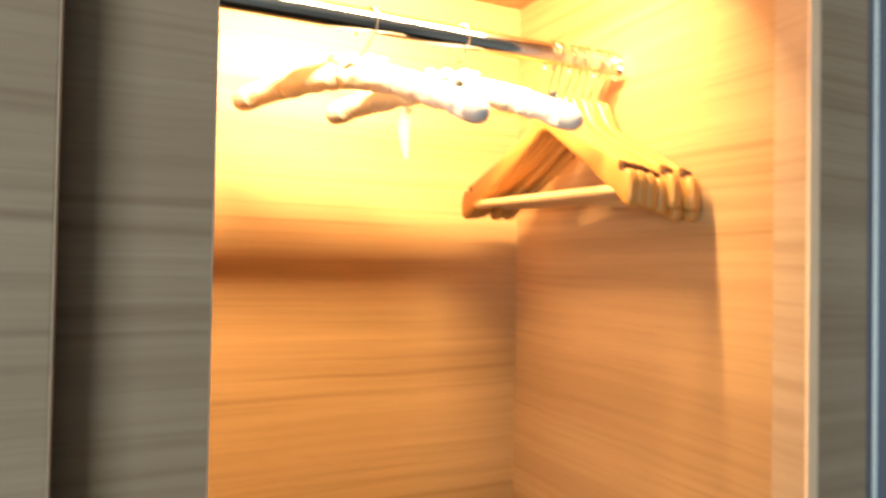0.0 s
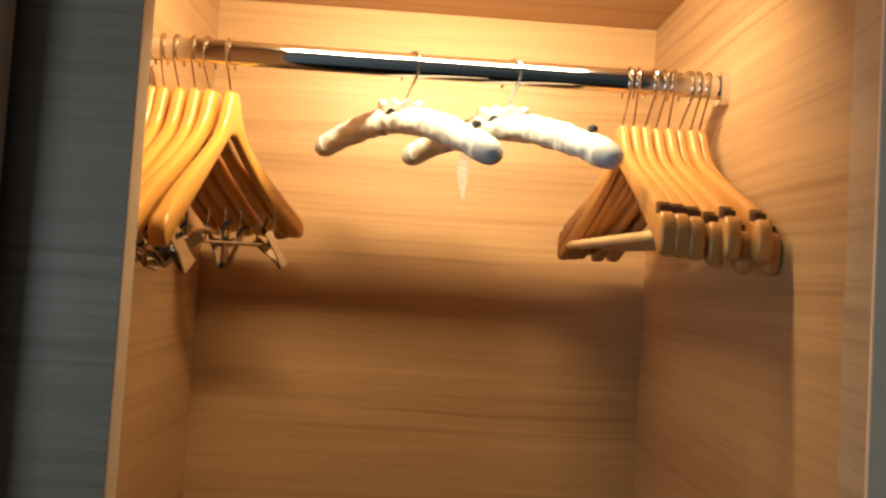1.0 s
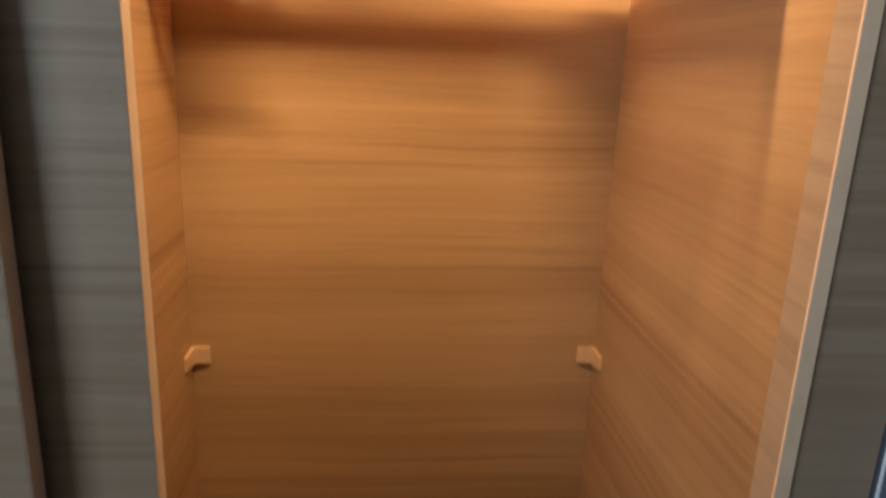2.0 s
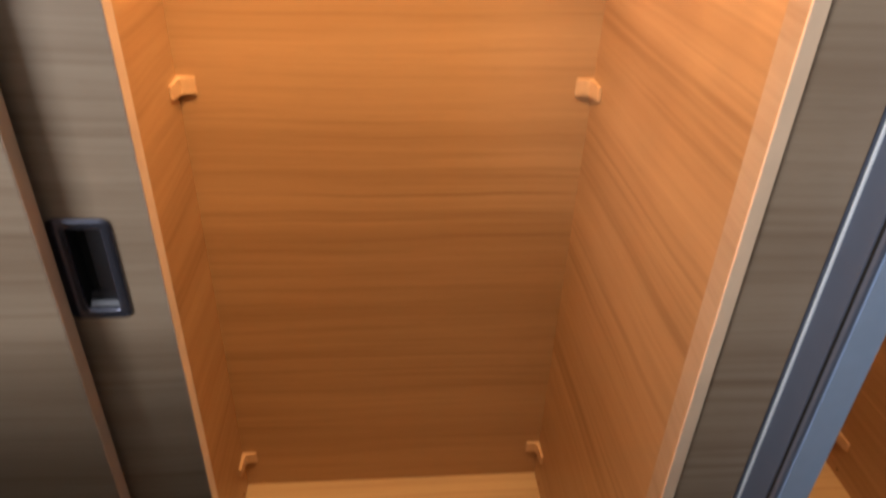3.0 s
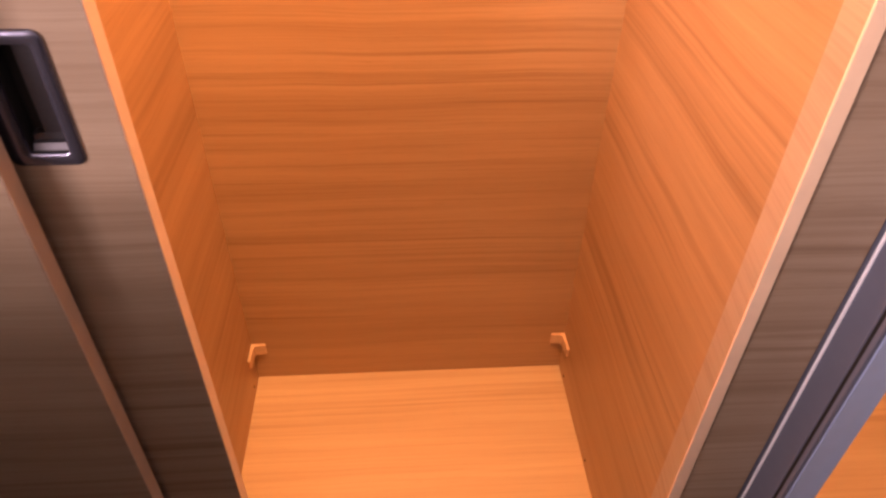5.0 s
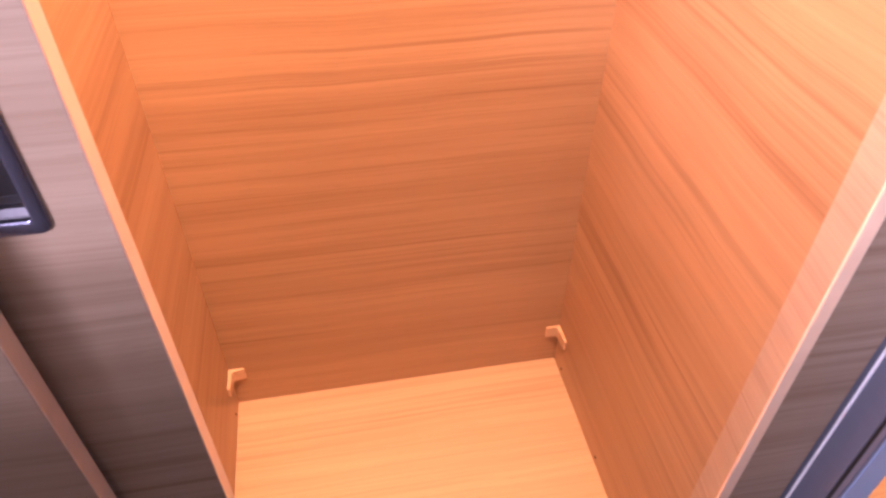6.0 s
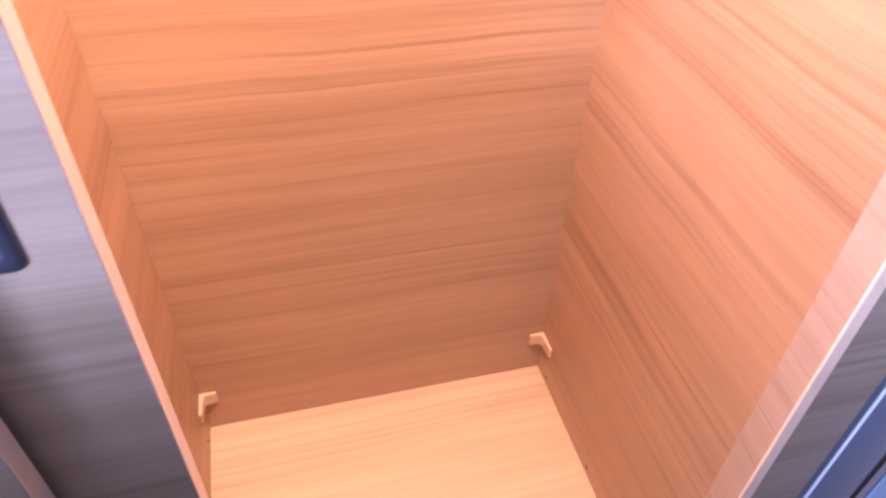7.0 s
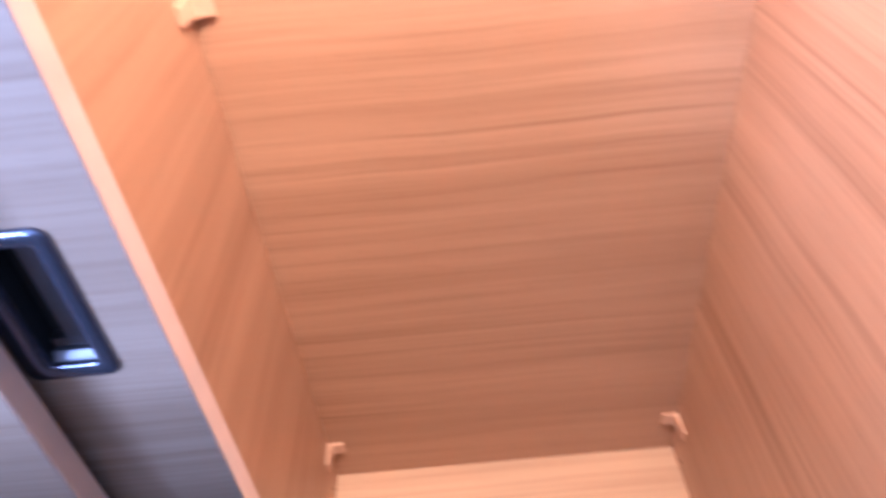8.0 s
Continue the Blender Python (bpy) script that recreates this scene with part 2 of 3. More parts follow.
part("back_panel", box(-0.02, W + 0.02, D, D + 0.016, F - 0.02, ZC + 0.02), oak, wardrobe)
part("bottom_panel", box(0.0, W, 0.012, D, F - 0.02, F), oak_floor_lit, wardrobe, "oak laminate bottom panel with lengthwise grain, painted paler as lamp-lit")
part("top_panel", box(0.0, W, 0.062, D, ZC, ZC + 0.02), oak_flat, wardrobe)
part("side_panel", box(-0.018, 0.0, 0.056, D, F - 0.02, ZC + 0.02), oak_side, wardrobe)
part("side_panel", box(W, W + 0.018, LIP, D, F - 0.02, ZC + 0.02, 0), oak_side, wardrobe)
part("front_strip", strip_mesh(), oak_strip, wardrobe, "oak laminate strip with shifted grain along the front")
part("edge_band", box(W - 0.0065, W + 0.0108, -0.0035, 0.0, 0.0, FRONT_TOP, 0.0007), banding, wardrobe, "pale beige edge banding")
part("pilaster", box(W + 0.0110, 0.8455, 0.002, 0.022, 0.0, FRONT_TOP), oak_door, wardrobe, "grey-brown laminate upright between the compartments")
part("plinth", box(-1.7, 1.60, 0.060, 0.075, 0.0, F - 0.02), oak_door, wardrobe)
part("fascia", box(-1.7, 1.60, -0.010, 0.060, FRONT_TOP, FRONT_TOP + 0.06), oak_door, wardrobe)
part("inner_fascia", box(-1.7, 1.60, 0.0615, 0.080, ZC + 0.021, FRONT_TOP), oak, wardrobe)
# second compartment
part("back_panel", box(X2L - 0.02, X2 + 0.02, D, D + 0.016, F - 0.02, ZC + 0.02), oak, wardrobe)
part("bottom_panel", box(X2L, X2, 0.012, D, F - 0.02, F), oak_floor_lit, wardrobe)
part("top_panel", box(X2L, X2, 0.062, D, ZC, ZC + 0.02), oak_flat, wardrobe)
part("side_panel", box(X2L - 0.018, X2L, 0.024, D, F - 0.02, ZC + 0.02), oak_side, wardrobe)
part("side_panel", box(X2, X2 + 0.018, 0.002, D, F - 0.02, ZC + 0.02), oak_side, wardrobe)
# the compartment behind the closed doors
part("side_panel", box(-1.70, -1.682, 0.056, D, 0.0, ZC + 0.02), oak_side, wardrobe)


def bracket_mesh():
    """A small angled shelf support: one leg on the back panel, one on the side panel, joined over the corner."""
    bm = bmesh.new()
    t, legx, legy, h = 0.0052, 0.033, 0.054, 0.032
    plan = [(0.0, 0.0), (0.0, -legy), (t, -legy), (t * 1.4, -0.016), (0.0085, -0.0085), (0.016, -t * 1.4), (legx, -t), (legx, 0.0)]
    low = [bm.verts.new((x, y, 0.006 * (-y / legy))) for x, y in plan]
    top = [bm.verts.new((x, y, h)) for x, y in plan]
    n = len(plan)
    bm.faces.new(low[::-1])
    bm.faces.new(top)
    for k in range(n):
        bm.faces.new((low[k], low[(k + 1) % n], top[(k + 1) % n], top[k]))
    bmesh.ops.recalc_face_normals(bm, faces=bm.faces)
    bmesh.ops.bevel(bm, geom=list(bm.edges), offset=0.0012, segments=2, affect="EDGES")
    return bm


def bracket(x, z, mirrored):
    bm = bracket_mesh()
    if mirrored:
        bmesh.ops.scale(bm, verts=bm.verts, vec=(-1, 1, 1))
        bmesh.ops.reverse_faces(bm, faces=bm.faces)
    ob = part("shelf_bracket", bm, peg, wardrobe, "small pale wooden corner bracket")
    ob.location = (x, D, z)


for z in (0.1855, 1.1325):
    bracket(0.0, z, False)
    bracket(W, z, True)
    bracket(X2L, z, False)
    bracket(X2, z, True)


def screw_hole(x, y, z, facing):
    bm = bmesh.new()
    bmesh.ops.create_cone(bm, cap_ends=True, segments=16, radius1=0.0035, radius2=0.0030, depth=0.0012)
    ob = part("screw_hole", bm, hole, wardrobe, "small dark screw hole")
    ob.matrix_world = pose(x + facing * 0.0003, y, z, 0, 90 * facing, 0)


for y in (0.315, 0.55):
    screw_hole(0.0, y, F + 0.024, 1)
    screw_hole(W, y, F + 0.018, -1)
    screw_hole(X2, y, F + 0.018, -1)

# aluminium jamb beside the pilaster, its lit and shaded faces painted in two tones
def upright(plan, bevel=0.0008):
    """A plan of (x, y) run up the full height of the front."""
    bm = bmesh.new()
    rows = [[bm.verts.new((x, y, z)) for x, y in plan] for z in (0.0, FRONT_TOP)]
    n = len(plan)
    for k in range(n):
        bm.faces.new((rows[0][k], rows[0][(k + 1) % n], rows[1][(k + 1) % n], rows[1][k]))
    bm.faces.new(rows[1])
    bm.faces.new(rows[0][::-1])
    bmesh.ops.recalc_face_normals(bm, faces=bm.faces)
    bmesh.ops.bevel(bm, geom=[e for e in bm.edges if abs(e.verts[0].co.z - e.verts[1].co.z) > 1], offset=bevel, segments=2, affect="EDGES")
    return bm


jamb = thing("door_jamb", "grooved anodised aluminium jamb profile standing out beside the wardrobe upright", "door frame")
part("side_profile", upright(((0.8475, 0.022), (0.8478, -0.004), (0.8530, -0.0435), (0.8600, -0.0435), (0.8600, 0.022))), shaded_alu, jamb)
part("highlight_bead", tube([(0.8468, -0.0058, 0.0), (0.8468, -0.0058, 1.2), (0.8468, -0.0058, FRONT_TOP)], 0.0021, 16), bead_highlight, jamb, "thin bead added as a painted highlight on the rounded edge", True)
part("seal", box(0.8546, 0.8600, -0.0485, -0.0437, 0.0, FRONT_TOP, 0), seal_and_shade_black, jamb, "black brush seal in the groove")
part("inner_profile", upright(((0.8538, -0.0487), (0.8545, -0.0555), (0.8600, -0.0555), (0.8600, -0.0487))), shaded_alu, jamb)
part("outer_profile", upright(((0.8602, 0.022), (0.8602, -0.0565), (0.9030, -0.0565), (0.9030, 0.022)), 0.0015), lit_alu, jamb, "outer anodised profile with window light painted in as pale blue")

# lamps under the top panels
for x in (0.37, 1.18):
    lamp = thing("cabinet_light", "slim white light bar under the wardrobe top panel", "light")
    part("housing", box(x - 0.31, x + 0.31, LED_Y - 0.020, LED_Y + 0.020, LED_Z + 0.012, ZC, 0.001), white_trim, lamp)


# ---- sliding doors ----
def rounded(w, h, r, n=5):
    """A rounded rectangle of (x, z) round the origin, counter-clockwise."""
    out = []
    for cx, cz, a0 in ((w / 2 - r, h / 2 - r, 0), (-w / 2 + r, h / 2 - r, 90), (-w / 2 + r, -h / 2 + r, 180), (w / 2 - r, -h / 2 + r, 270)):
        for k in range(n + 1):
            a = radians(a0 + 90 * k / n)
            out.append((cx + r * math.cos(a), cz + r * math.sin(a)))
    return out


def ring_loft(loops, bm=None, close=True, both=False):
    """Joins loops of (x, y, z) with the same count, the last one capped."""
    bm = bm or bmesh.new()
    rows = [[bm.verts.new(p) for p in loop] for loop in loops]
    for a, b in zip(rows, rows[1:]):
        n = len(a)
        for k in range(n):
            bm.faces.new((a[k], a[(k + 1) % n], b[(k + 1) % n], b[k]))
    if close:
        bm.faces.new(rows[-1])
    if both:
        bm.faces.new(rows[0][::-1])
    bmesh.ops.recalc_face_normals(bm, faces=bm.faces)
    return bm


def pull_handle(x, z, y, parent):
    """A cup pull: a wide bezel round an opening with a finger recess whose shade is painted black, a plate beside it
    and a stepped foot.
    """
    iw, ih = 0.035, 0.100
    rim = [[(x - 0.0035 + a, yy, z + b) for a, b in rounded(0.064 - s, 0.124 - s, 0.009)] for yy, s in ((y, 0), (y - 0.0022, 0.0006), (y - 0.0034, 0.0032))]
    rim += [[(x + a, yy, z + b) for a, b in rounded(iw + s, ih + s, 0.004)] for yy, s in ((y - 0.0034, 0.0034), (y - 0.0022, 0.0), (y + 0.001, -0.0005))]
    bezel = part("handle", ring_loft(rim, close=False), gunmetal, parent, "dark gunmetal recessed pull handle", True)
    # The shallow cup gets the seal's black in place of deep shade.
    cup = [[(x + a, yy, z + b) for a, b in rounded(iw + s, ih + s, 0.004)] for yy, s in ((y + 0.001, -0.0005), (y + 0.0195, -0.001), (y + 0.0205, -0.004))]
    part("cup", ring_loft(cup), seal_and_shade_black, bezel, "finger recess painted black for the shade inside", True)
    x0, x1, z0, z1 = x - 0.0040, x + iw / 2 - 0.0018, z - ih / 2 + 0.001, z + ih / 2 - 0.001
    part("plate", box(x0, x1, y + 0.010, y + 0.019, z0 + 0.012, z1, 0.0006), cup_metal, bezel, "grey metal plate inside the pull")
    foot = bmesh.new()
    side = [(y + 0.001, z0), (y + 0.019, z0), (y + 0.019, z0 + 0.0135), (y + 0.0095, z0 + 0.0135), (y + 0.0088, z0 + 0.0075), (y + 0.0050, z0 + 0.0062), (y + 0.0020, z0 + 0.0012)]
    slab(side, x - iw / 2 + 0.003, x1 - 0.0004, 0.0, foot)
    part("foot", foot, cup_metal, bezel, "stepped metal foot inside the pull")


def sliding_door(x0, x1, y0, mat, label, handle=None):
    door = thing("sliding_door", label, "door", "sliding wardrobe doors")
    t, z0, z1 = 0.022, 0.015, FRONT_TOP - 0.004
    if handle is None:
        part("panel", box(x0, x1 - 0.0012, y0, y0 + t, z0, z1, 0.0006), mat, door)
    else:
        hx, hz, hw, hh = *handle, 0.042, 0.107
        panel = bmesh.new()
        outer = [(x0, z0), (x1 - 0.0012, z0), (x1 - 0.0012, z1), (x0, z1)]
        inner = [(hx - hw / 2, hz - hh / 2), (hx + hw / 2, hz - hh / 2), (hx + hw / 2, hz + hh / 2), (hx - hw / 2, hz + hh / 2)]
        grid = {(k, s, y): panel.verts.new((p[0], y, p[1])) for s, ring in ((0, outer), (1, inner)) for y in (y0, y0 + t) for k, p in enumerate(ring)}
        for k in range(4):
            n = (k + 1) % 4
            panel.faces.new((grid[k, 0, y0], grid[n, 0, y0], grid[n, 1, y0], grid[k, 1, y0]))
            panel.faces.new((grid[k, 0, y0 + t], grid[k, 1, y0 + t], grid[n, 1, y0 + t], grid[n, 0, y0 + t]))
            panel.faces.new((grid[k, 0, y0], grid[k, 0, y0 + t], grid[n, 0, y0 + t], grid[n, 0, y0]))
            panel.faces.new((grid[k, 1, y0], grid[n, 1, y0], grid[n, 1, y0 + t], grid[k, 1, y0 + t]))
        bmesh.ops.recalc_face_normals(panel, faces=panel.faces)
        part("panel", panel, mat, door)
        pull_handle(hx, hz, y0, door)
    part("edge_band", box(x1 - 0.0012, x1, y0 - 0.0002, y0 + t + 0.0002, z0, z1, 0.0005), door_banding, door, "pale beige edge banding")
    return door


sliding_door(-0.80, 0.122, 0.020, oak_door, "grey-brown laminate sliding door with recessed pull, pushed open", (0.054, 1.1485))
sliding_door(-1.60, 0.024, -0.0125, oak_door_front, "grey-brown laminate sliding door overlapping the one behind")

# ---- the rail ----
RAIL_Y, RAIL_Z = 0.308, 2.0215
rail = thing("hanging_rail", "polished chrome oval clothes rail across the wardrobe", "clothes rail")
loops = []
for x in (0.004, W - 0.004):
    loops.append([(x, RAIL_Y + 0.0085 * math.cos(a), RAIL_Z + 0.0155 * math.sin(a)) for a in (2 * math.pi * k / 28 for k in range(28))])
part("tube", ring_loft(loops, close=False), chrome, rail, "", True)
for x0, x1 in ((0.0, 0.012), (W - 0.012, W)):
    flange = [[(x, RAIL_Y + a * s, RAIL_Z - 0.002 + b * s) for a, b in rounded(0.022, 0.042, 0.010)] for x, s in ((x0, 1.0), (x0 + 0.0005, 1.02), (x1 - 0.0005, 1.02), (x1, 1.0))]
    part("end_flange", ring_loft(flange, both=True), chrome, rail)


# ---- hangers ----
NECK = RAIL_Z - 0.058


def hook_points(lean):
    """A wire hook from the neck up before the rail, over it and down behind it; lean: sideways offset of the bend."""
    pts = [(0, 0.010, NECK - 0.012), (0.2 * lean, 0.0078, NECK + 0.004), (0.5 * lean, 0.0012, NECK + 0.020), (0.8 * lean, -0.0060, NECK + 0.035), (lean, -0.0108, NECK + 0.045), (lean, -0.0122, NECK + 0.051), (lean, -0.0122, RAIL_Z)]
    for k in range(9):
        a = radians(180 - 180 * k / 8)
        pts.append((lean * (1 - k / 8), 0.0122 * math.cos(a), RAIL_Z + 0.0052 + 0.0122 * math.sin(a)))
    pts += [(0, 0.0125, RAIL_Z - 0.004), (0, 0.0165, RAIL_Z - 0.018)]
    return pts


def smoothed(points, steps=4):
    """A smooth line through points, with steps pieces from each to the next."""
    out = []
    for i in range(len(points) - 1):
        p0, p1, p2, p3 = (Vector(points[max(0, min(len(points) - 1, i + k))]) for k in (-1, 0, 1, 2))
        for n in range(steps):
            t = n / steps
            out.append(tuple(0.5 * (2 * p1 + (p2 - p0) * t + (2 * p0 - 5 * p1 + 4 * p2 - p3) * t * t + (3 * p1 - p0 - 3 * p2 + p3) * t ** 3)))
    return out + [tuple(points[-1])]


def arm_outline(notched):
    """One half of a wooden hanger as (y, z, share of edge rounding), down from its neck and back along its underside."""
    if notched:
        top = smoothed([(0.010, 0.001), (0.016, -0.010), (0.024, -0.027), (0.038, -0.044), (0.062, -0.060), (0.100, -0.080), (0.140, -0.100), (0.160, -0.111)])
        notch = [(0.1615, -0.112), (0.1620, -0.124), (0.1685, -0.1255)]
        end = smoothed([(0.1695, -0.126), (0.1735, -0.1235), (0.1790, -0.1250), (0.1840, -0.133), (0.1860, -0.146), (0.1845, -0.163), (0.1790, -0.1690), (0.1700, -0.1660)])
        low = smoothed([(0.158, -0.156), (0.110, -0.123), (0.055, -0.085), (0.014, -0.056), (0.006, -0.051)])
    else:
        top = smoothed([(0.010, 0.011), (0.016, -0.004), (0.026, -0.028), (0.040, -0.047), (0.066, -0.067), (0.105, -0.091), (0.150, -0.117), (0.180, -0.136)])
        notch = []
        end = smoothed([(0.192, -0.144), (0.200, -0.152), (0.2035, -0.163), (0.200, -0.176), (0.190, -0.178)])
        low = smoothed([(0.172, -0.166), (0.120, -0.131), (0.060, -0.086), (0.014, -0.050), (0.006, -0.045)])
    return [(*p, 1.0) for p in top] + [(*p, 0.25) for p in notch] + [(*p, 0.6) for p in end] + [(*p, 1.0) for p in low]


def hanger_body(width, notched, bow):
    """A chunky hanger body with rounded edges, bowed sideways towards its ends."""
    right = arm_outline(notched)
    ring = [(y, NECK + z, k) for y, z, k in right] + [(-y, NECK + z, k) for y, z, k in reversed(right)]
    n, loops = len(ring), []
    inward = []
    for i in range(n):
        ay, az, _ = ring[i - 1]
        by, bz, _ = ring[(i + 1) % n]
        way = Vector((by - ay, bz - az)).normalized()
        inward.append((way.y, -way.x))
    r = 0.0046
    for x, inset in ((-width / 2, r), (-width / 2 + 0.25 * r, 0.42 * r), (-width / 2 + 0.62 * r, 0.1 * r), (-width / 2 + r, 0.0),
                     (width / 2 - r, 0.0), (width / 2 - 0.62 * r, 0.1 * r), (width / 2 - 0.25 * r, 0.42 * r), (width / 2, r)):
        loops.append([(x, y + iy * inset * k, z + iz * inset * k) for (y, z, k), (iy, iz) in zip(ring, inward)])
    bm = ring_loft(loops, both=True)
    for v in bm.verts:
        s = abs(v.co.y) / 0.185
        v.co.x = v.co.x * (0.86 + 0.30 * s * s) + bow * s * s
        v.co.y += 0.010
    return bm


def trouser_clip(y, z, tilt, slide, parent):
    """A sprung steel clip on its bar: two jaws, a coil and a lever, tipped about the bar."""
    spin = Matrix.Rotation(radians(tilt), 3, "Y")
    lean = Matrix.Rotation(radians(slide), 3, "X")
    at = Vector((0.010, y, z))

    def tipped(bm):
        bmesh.ops.transform(bm, verts=bm.verts, matrix=Matrix.Translation(at) @ (lean @ spin).to_4x4() @ Matrix.Scale(1.25, 4))
        return bm

    def plate(sign):
        bm = slab([(-0.009, 0.014), (-0.007, -0.012), (-0.010, -0.030), (0.010, -0.030), (0.007, -0.012), (0.009, 0.014)], -0.0008, 0.0008, 0.0)
        bmesh.ops.rotate(bm, verts=bm.verts, cent=(0, 0, -0.030), matrix=Matrix.Rotation(radians(sign * 11), 3, "Y"))
        bmesh.ops.translate(bm, verts=bm.verts, vec=(sign * 0.001, 0, 0))
        return tipped(bm)

    clip = part("clip", plate(-1), clip_metal, parent, "sprung steel trouser clip")
    part("jaw", plate(1), clip_metal, clip)
    part("spring", tipped(tube([(0, -0.008, 0), (0, 0.008, 0)], 0.0045, 10)), clip_metal, clip, "", True)
    part("lever", tipped(tube([(0.004, 0, 0.010), (0.008, 0.001, 0.020), (0.018, 0.003, 0.026)], [0.0032, 0.0026, 0.0030], 8)), clip_metal, clip, "", True)


def wooden_hanger(label, mat, notched, lean, clips=()):
    bow = -0.015 if notched else 0.018
    h = thing("wooden_hanger", label, "hanger", "wooden hangers on the rail")
    part("body", hanger_body(0.0148 if notched else 0.0165, notched, bow), mat, h, "", True)
    part("hook", tube(hook_points(lean), 0.0014, 8), brass_wire, h, "thin polished metal hook", True)
    if notched:
        part("trouser_bar", tube([(bow * 0.8, -0.158, NECK - 0.147), (bow * 0.8, 0.178, NECK - 0.147)], 0.0065, 12), bar_wood, h, "round pale wooden trouser bar", True)
        for s in (-1, 1):
            pad = box(bow * 0.80 - 0.0070, bow * 0.80 + 0.0070, 0.010 + s * 0.1655 - 0.0048, 0.010 + s * 0.1655 + 0.0048, NECK - 0.1285, NECK - 0.1165, 0.0008)
            part("notch", pad, notch_brown, h, "dark brown lined shoulder notch")
    elif clips:
        z0, z1 = NECK - 0.171, NECK - 0.189
        for s in (-1, 1):
            zb = z0 if s < 0 else z1
            part("wire_drop", tube([(0.010, s * 0.130 + 0.010, NECK - 0.125), (0.013, s * 0.128 + 0.010, NECK - 0.145), (0.010, s * 0.124 + 0.010, zb)], 0.0015, 6), clip_metal, h, "", True)
        part("clip_bar", tube([(0.010, -0.150, z0), (0.010, 0.160, z1)], 0.0018, 8), clip_metal, h, "", True)
        for y, tilt, slide in clips:
            trouser_clip(y, z0 + (z1 - z0) * (y + 0.15) / 0.31, tilt, slide, h)
    return h


amber = [wooden_hanger("amber varnished wooden hanger with a round trouser bar", wood_amber, True, lean) for lean in (0.0015, -0.004, 0.005)]
RIGHT = ((0.613, 5.0, 0.2), (0.628, 5.2, 0.6), (0.642, 6.0, 1.2), (0.658, 8.6, 2.6), (0.673, 7.6, 0.4), (0.689, 11.0, 5.2), (0.702, 9.2, 0.8), (0.717, 11.2, 5.0))


def hung(x, turn, swing, y=RAIL_Y):
    """The pose of a hanger hooked over the rail at x, turned about its hook and swung a little."""
    return pose(x, y, RAIL_Z, swing, 0, turn) @ Matrix.Translation((0, 0, -RAIL_Z))


for k, (x, turn, swing) in enumerate(RIGHT):
    m = hung(x, turn, swing)
    if k < 3:
        amber[k].matrix_world = m
    else:
        copy_thing(amber[k % 3], m)
CLIPPED = "glossy honey-coloured wooden hanger with dark chrome trouser clips"
# x on the rail, turn, swing, bend of the hook, clips as (y, tip, slide)
LEFT = ((0.0120, -1.5, 6.0, 0.001, ()),
        (0.0265, -4.0, 5.6, 0.003, ((-0.128, -42, 12),)),
        (0.047, -6.0, 4.4, -0.002, ((-0.140, 34, 18), (0.128, -12, -10))),
        (0.066, -7.0, 5.2, 0.001, ((-0.134, -30, -14), (0.116, 16, 8))),
        (0.085, -11.0, 4.2, -0.003, ((-0.146, -48, 22),)),
        (0.110, -9.5, 5.0, 0.001, ((-0.118, 38, -20), (-0.146, -20, 30), (0.124, -34, 16))))
for x, turn, swing, lean, clips in LEFT:
    label = CLIPPED if clips else "plain glossy honey-coloured wooden hanger"
    wooden_hanger(label, wood_honey, False, lean, clips).matrix_world = hung(x, turn, swing)


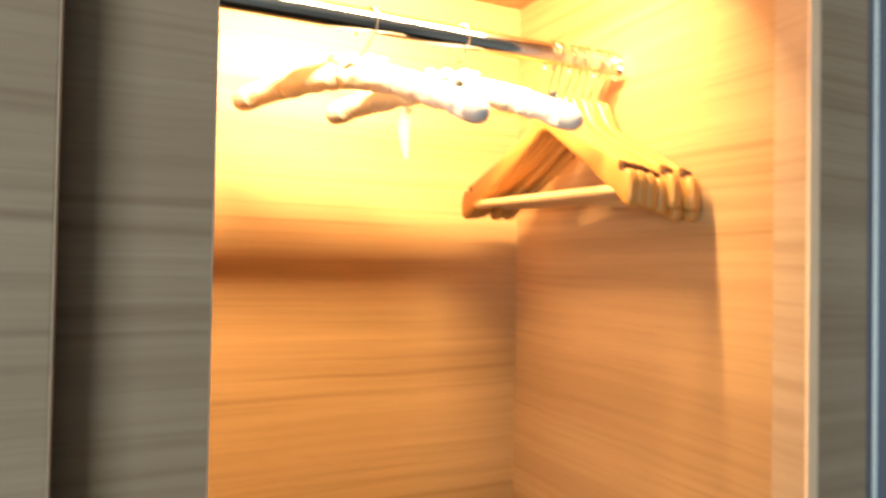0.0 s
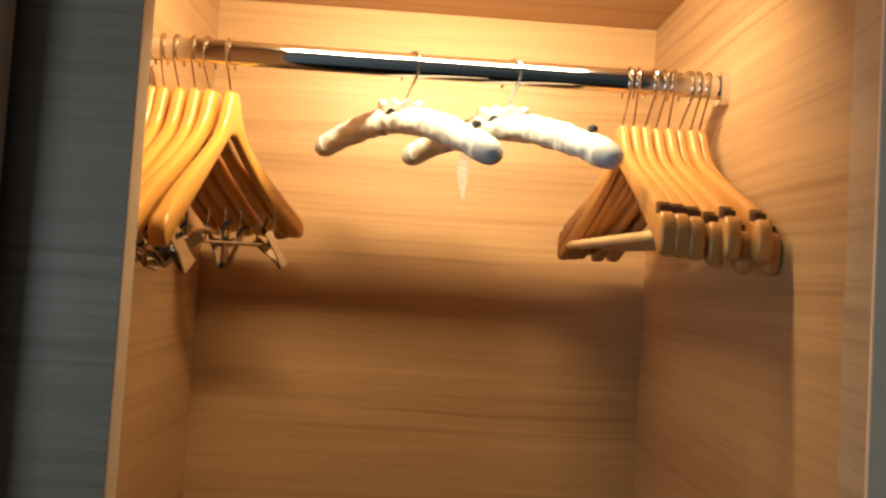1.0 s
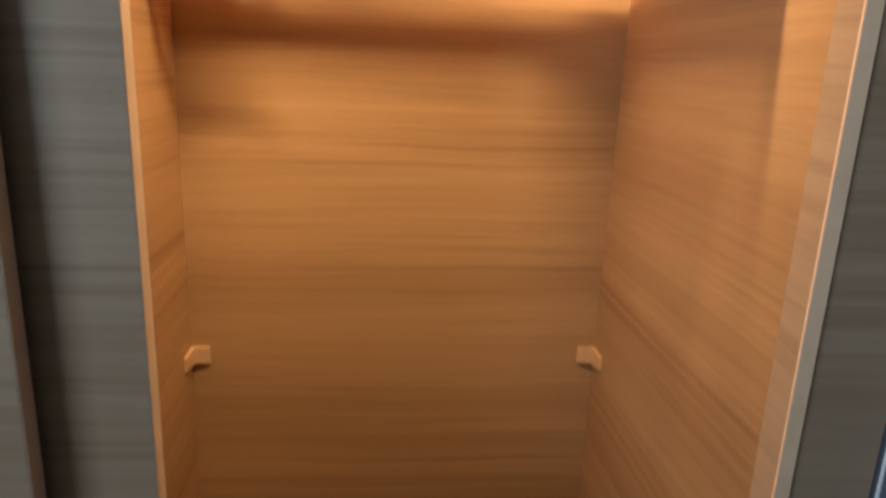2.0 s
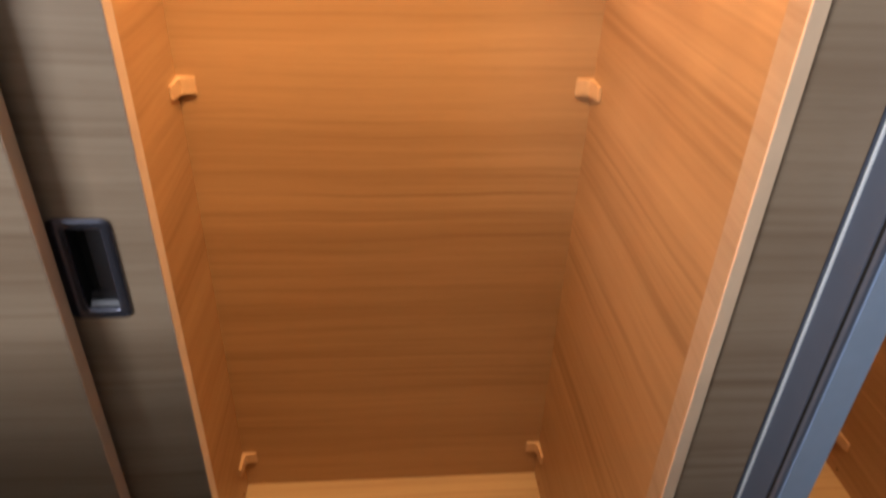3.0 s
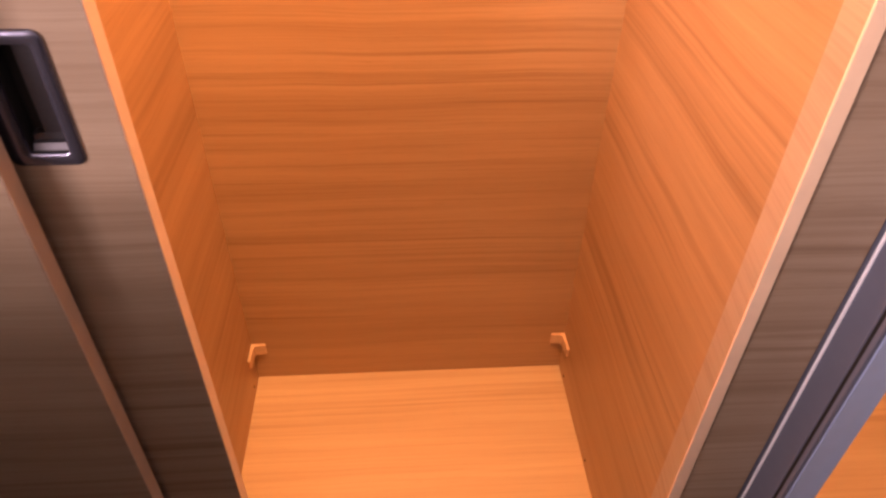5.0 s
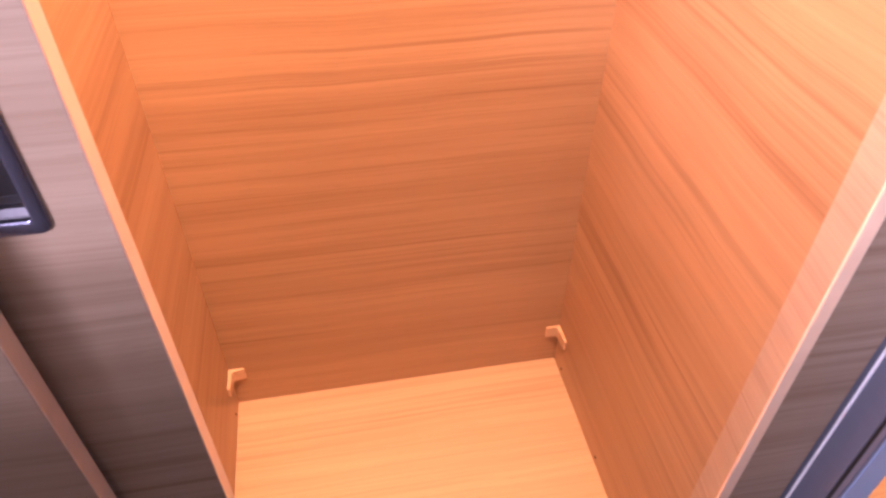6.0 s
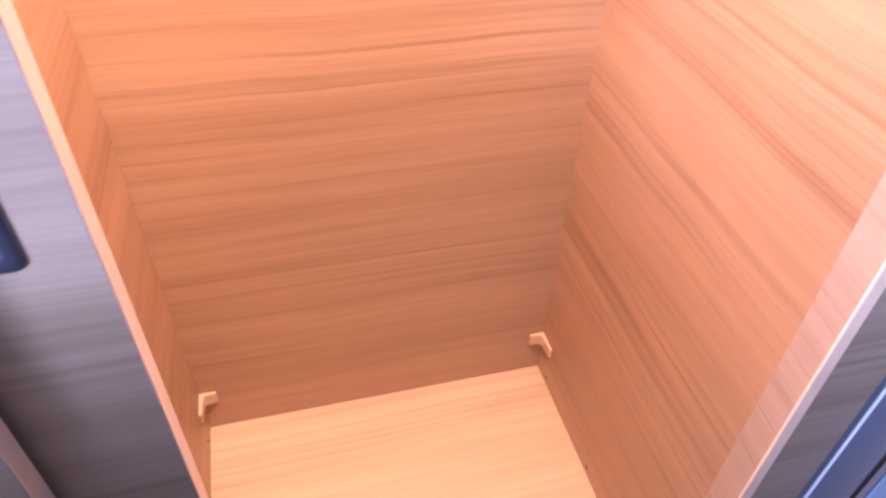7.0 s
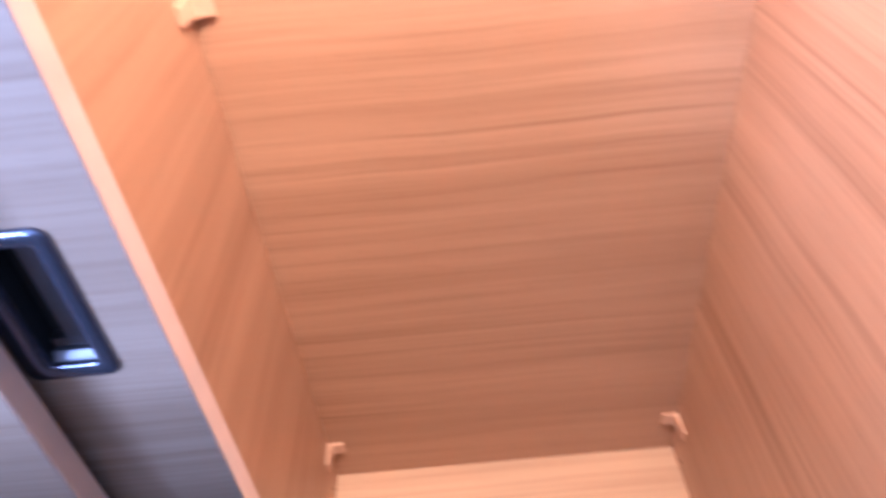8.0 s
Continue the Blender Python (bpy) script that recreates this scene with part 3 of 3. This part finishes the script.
def padded_hanger(label):
    """A gathered satin hanger: an arched, puckered tube with plain end caps, a wire hook and a small knob."""
    h = thing("padded_hanger", label, "hanger", "padded hangers on the rail")
    bm = bmesh.new()
    rows, segs, half = 220, 24, 0.166
    rings = []
    for i in range(rows + 1):
        s = -1 + 2 * i / rows
        y, z = half * s, NECK - 0.010 - 0.036 * abs(s) ** 1.7
        r = 0.0178 - 0.0022 * abs(s) ** 3
        slope = -0.036 * 1.7 * abs(s) ** 0.7 * (1 if s > 0 else -1) / half
        along = Vector((0, 1, slope)).normalized()
        up = Vector((1, 0, 0)).cross(along)
        ring = []
        for k in range(segs):
            a = 2 * math.pi * k / segs
            under = max(0.0, 0.25 - math.sin(a)) / 1.25
            fold = max(0.0, math.sin(i * 1.02 + 2.2 * noise.noise((s * 9, 3.1, 0.4)) + 0.5 * math.sin(2 * a))) ** 3
            pucker = -0.0021 * fold * under * (0.5 + noise.noise((s * 7, 0.2, 5.0))) + 0.0026 * noise.noise((s * 13, 1.6 * math.cos(a), 1.6 * math.sin(a)))
            rr = r + pucker
            ring.append(bm.verts.new(Vector((0, y + 0.010, z)) + rr * (0.92 * math.cos(a) * Vector((1, 0, 0)) + math.sin(a) * up)))
        rings.append(ring)
    for a, b in zip(rings, rings[1:]):
        for k in range(segs):
            bm.faces.new((a[k], a[(k + 1) % segs], b[(k + 1) % segs], b[k]))
    bmesh.ops.recalc_face_normals(bm, faces=bm.faces)
    part("padding", bm, satin, h, "", True)
    for sgn in (-1, 1):
        slope = Vector((0, sgn, -0.036 * 1.7 / half)).normalized()
        base = Vector((0, sgn * half + 0.010, NECK - 0.046)) - slope * 0.008
        cap_pts, radii = [], []
        for k in range(10):
            t = k / 9
            cap_pts.append(base + slope * (0.028 * t))
            radii.append(0.0158 * math.sqrt(max(0.0, 1 - t ** 2.6)) + 0.0006)
        part("end_cap", tube(cap_pts, radii, 20), satin_shaded, h, "smooth satin end cap with grey shade painted in", True)
        if sgn > 0:
            continue
        ky, kz = sgn * 0.143 + 0.010, NECK - 0.010 - 0.036 * (0.143 / half) ** 1.7 + 0.013
        part("knob", tube([(0, ky, kz), (0, ky, kz + 0.005), (0, ky, kz + 0.006), (0, ky, kz + 0.010), (0, ky, kz + 0.013)], [0.002, 0.002, 0.0058, 0.0062, 0.003], 12), knob_dark, h, "small dark round knob", True)
    part("hook", tube(hook_points(0.002), 0.0016, 8), brass_wire, h, "thin polished metal hook", True)
    frill = []
    for r, z in ((0.004, -0.012), (0.011, 0.000), (0.021, 0.011), (0.028, 0.009), (0.024, -0.002)):
        frill.append([(0.75 * r * math.cos(a), 1.5 * r * math.sin(a) + 0.010, NECK + z + 0.13 * r * math.sin(8 * a + 0.8)) for a in (2 * math.pi * k / 42 for k in range(42))])
    part("bow", ring_loft(frill, close=False), satin, h, "gathered satin frill round the hook", True)
    return h


TURN = 40.5
first = padded_hanger("white gathered-satin padded hanger with end caps greyed as unlit")
first.matrix_world = hung(0.338, TURN, 6.6)
second = copy_thing(first, hung(0.4665, TURN + 0.8, 5.0))
ribbon = bmesh.new()
for i in range(9):
    t = i / 8
    y, z = 0.066 + 0.004 * math.sin(4 * t), NECK - 0.036 - 0.070 * t
    a = -0.6 - 0.5 * t
    w = 0.0078 * (1 - 0.75 * t ** 3)
    for s in (-1, 1):
        ribbon.verts.new((s * w * math.cos(a), y + s * w * math.sin(a), z))
ribbon.verts.ensure_lookup_table()
for i in range(8):
    ribbon.faces.new([ribbon.verts[k] for k in (2 * i, 2 * i + 1, 2 * i + 3, 2 * i + 2)])
bmesh.ops.solidify(ribbon, geom=list(ribbon.faces), thickness=0.0006)
part("ribbon", ribbon, ribbon_pink, second, "pale pink ribbon end hanging below")
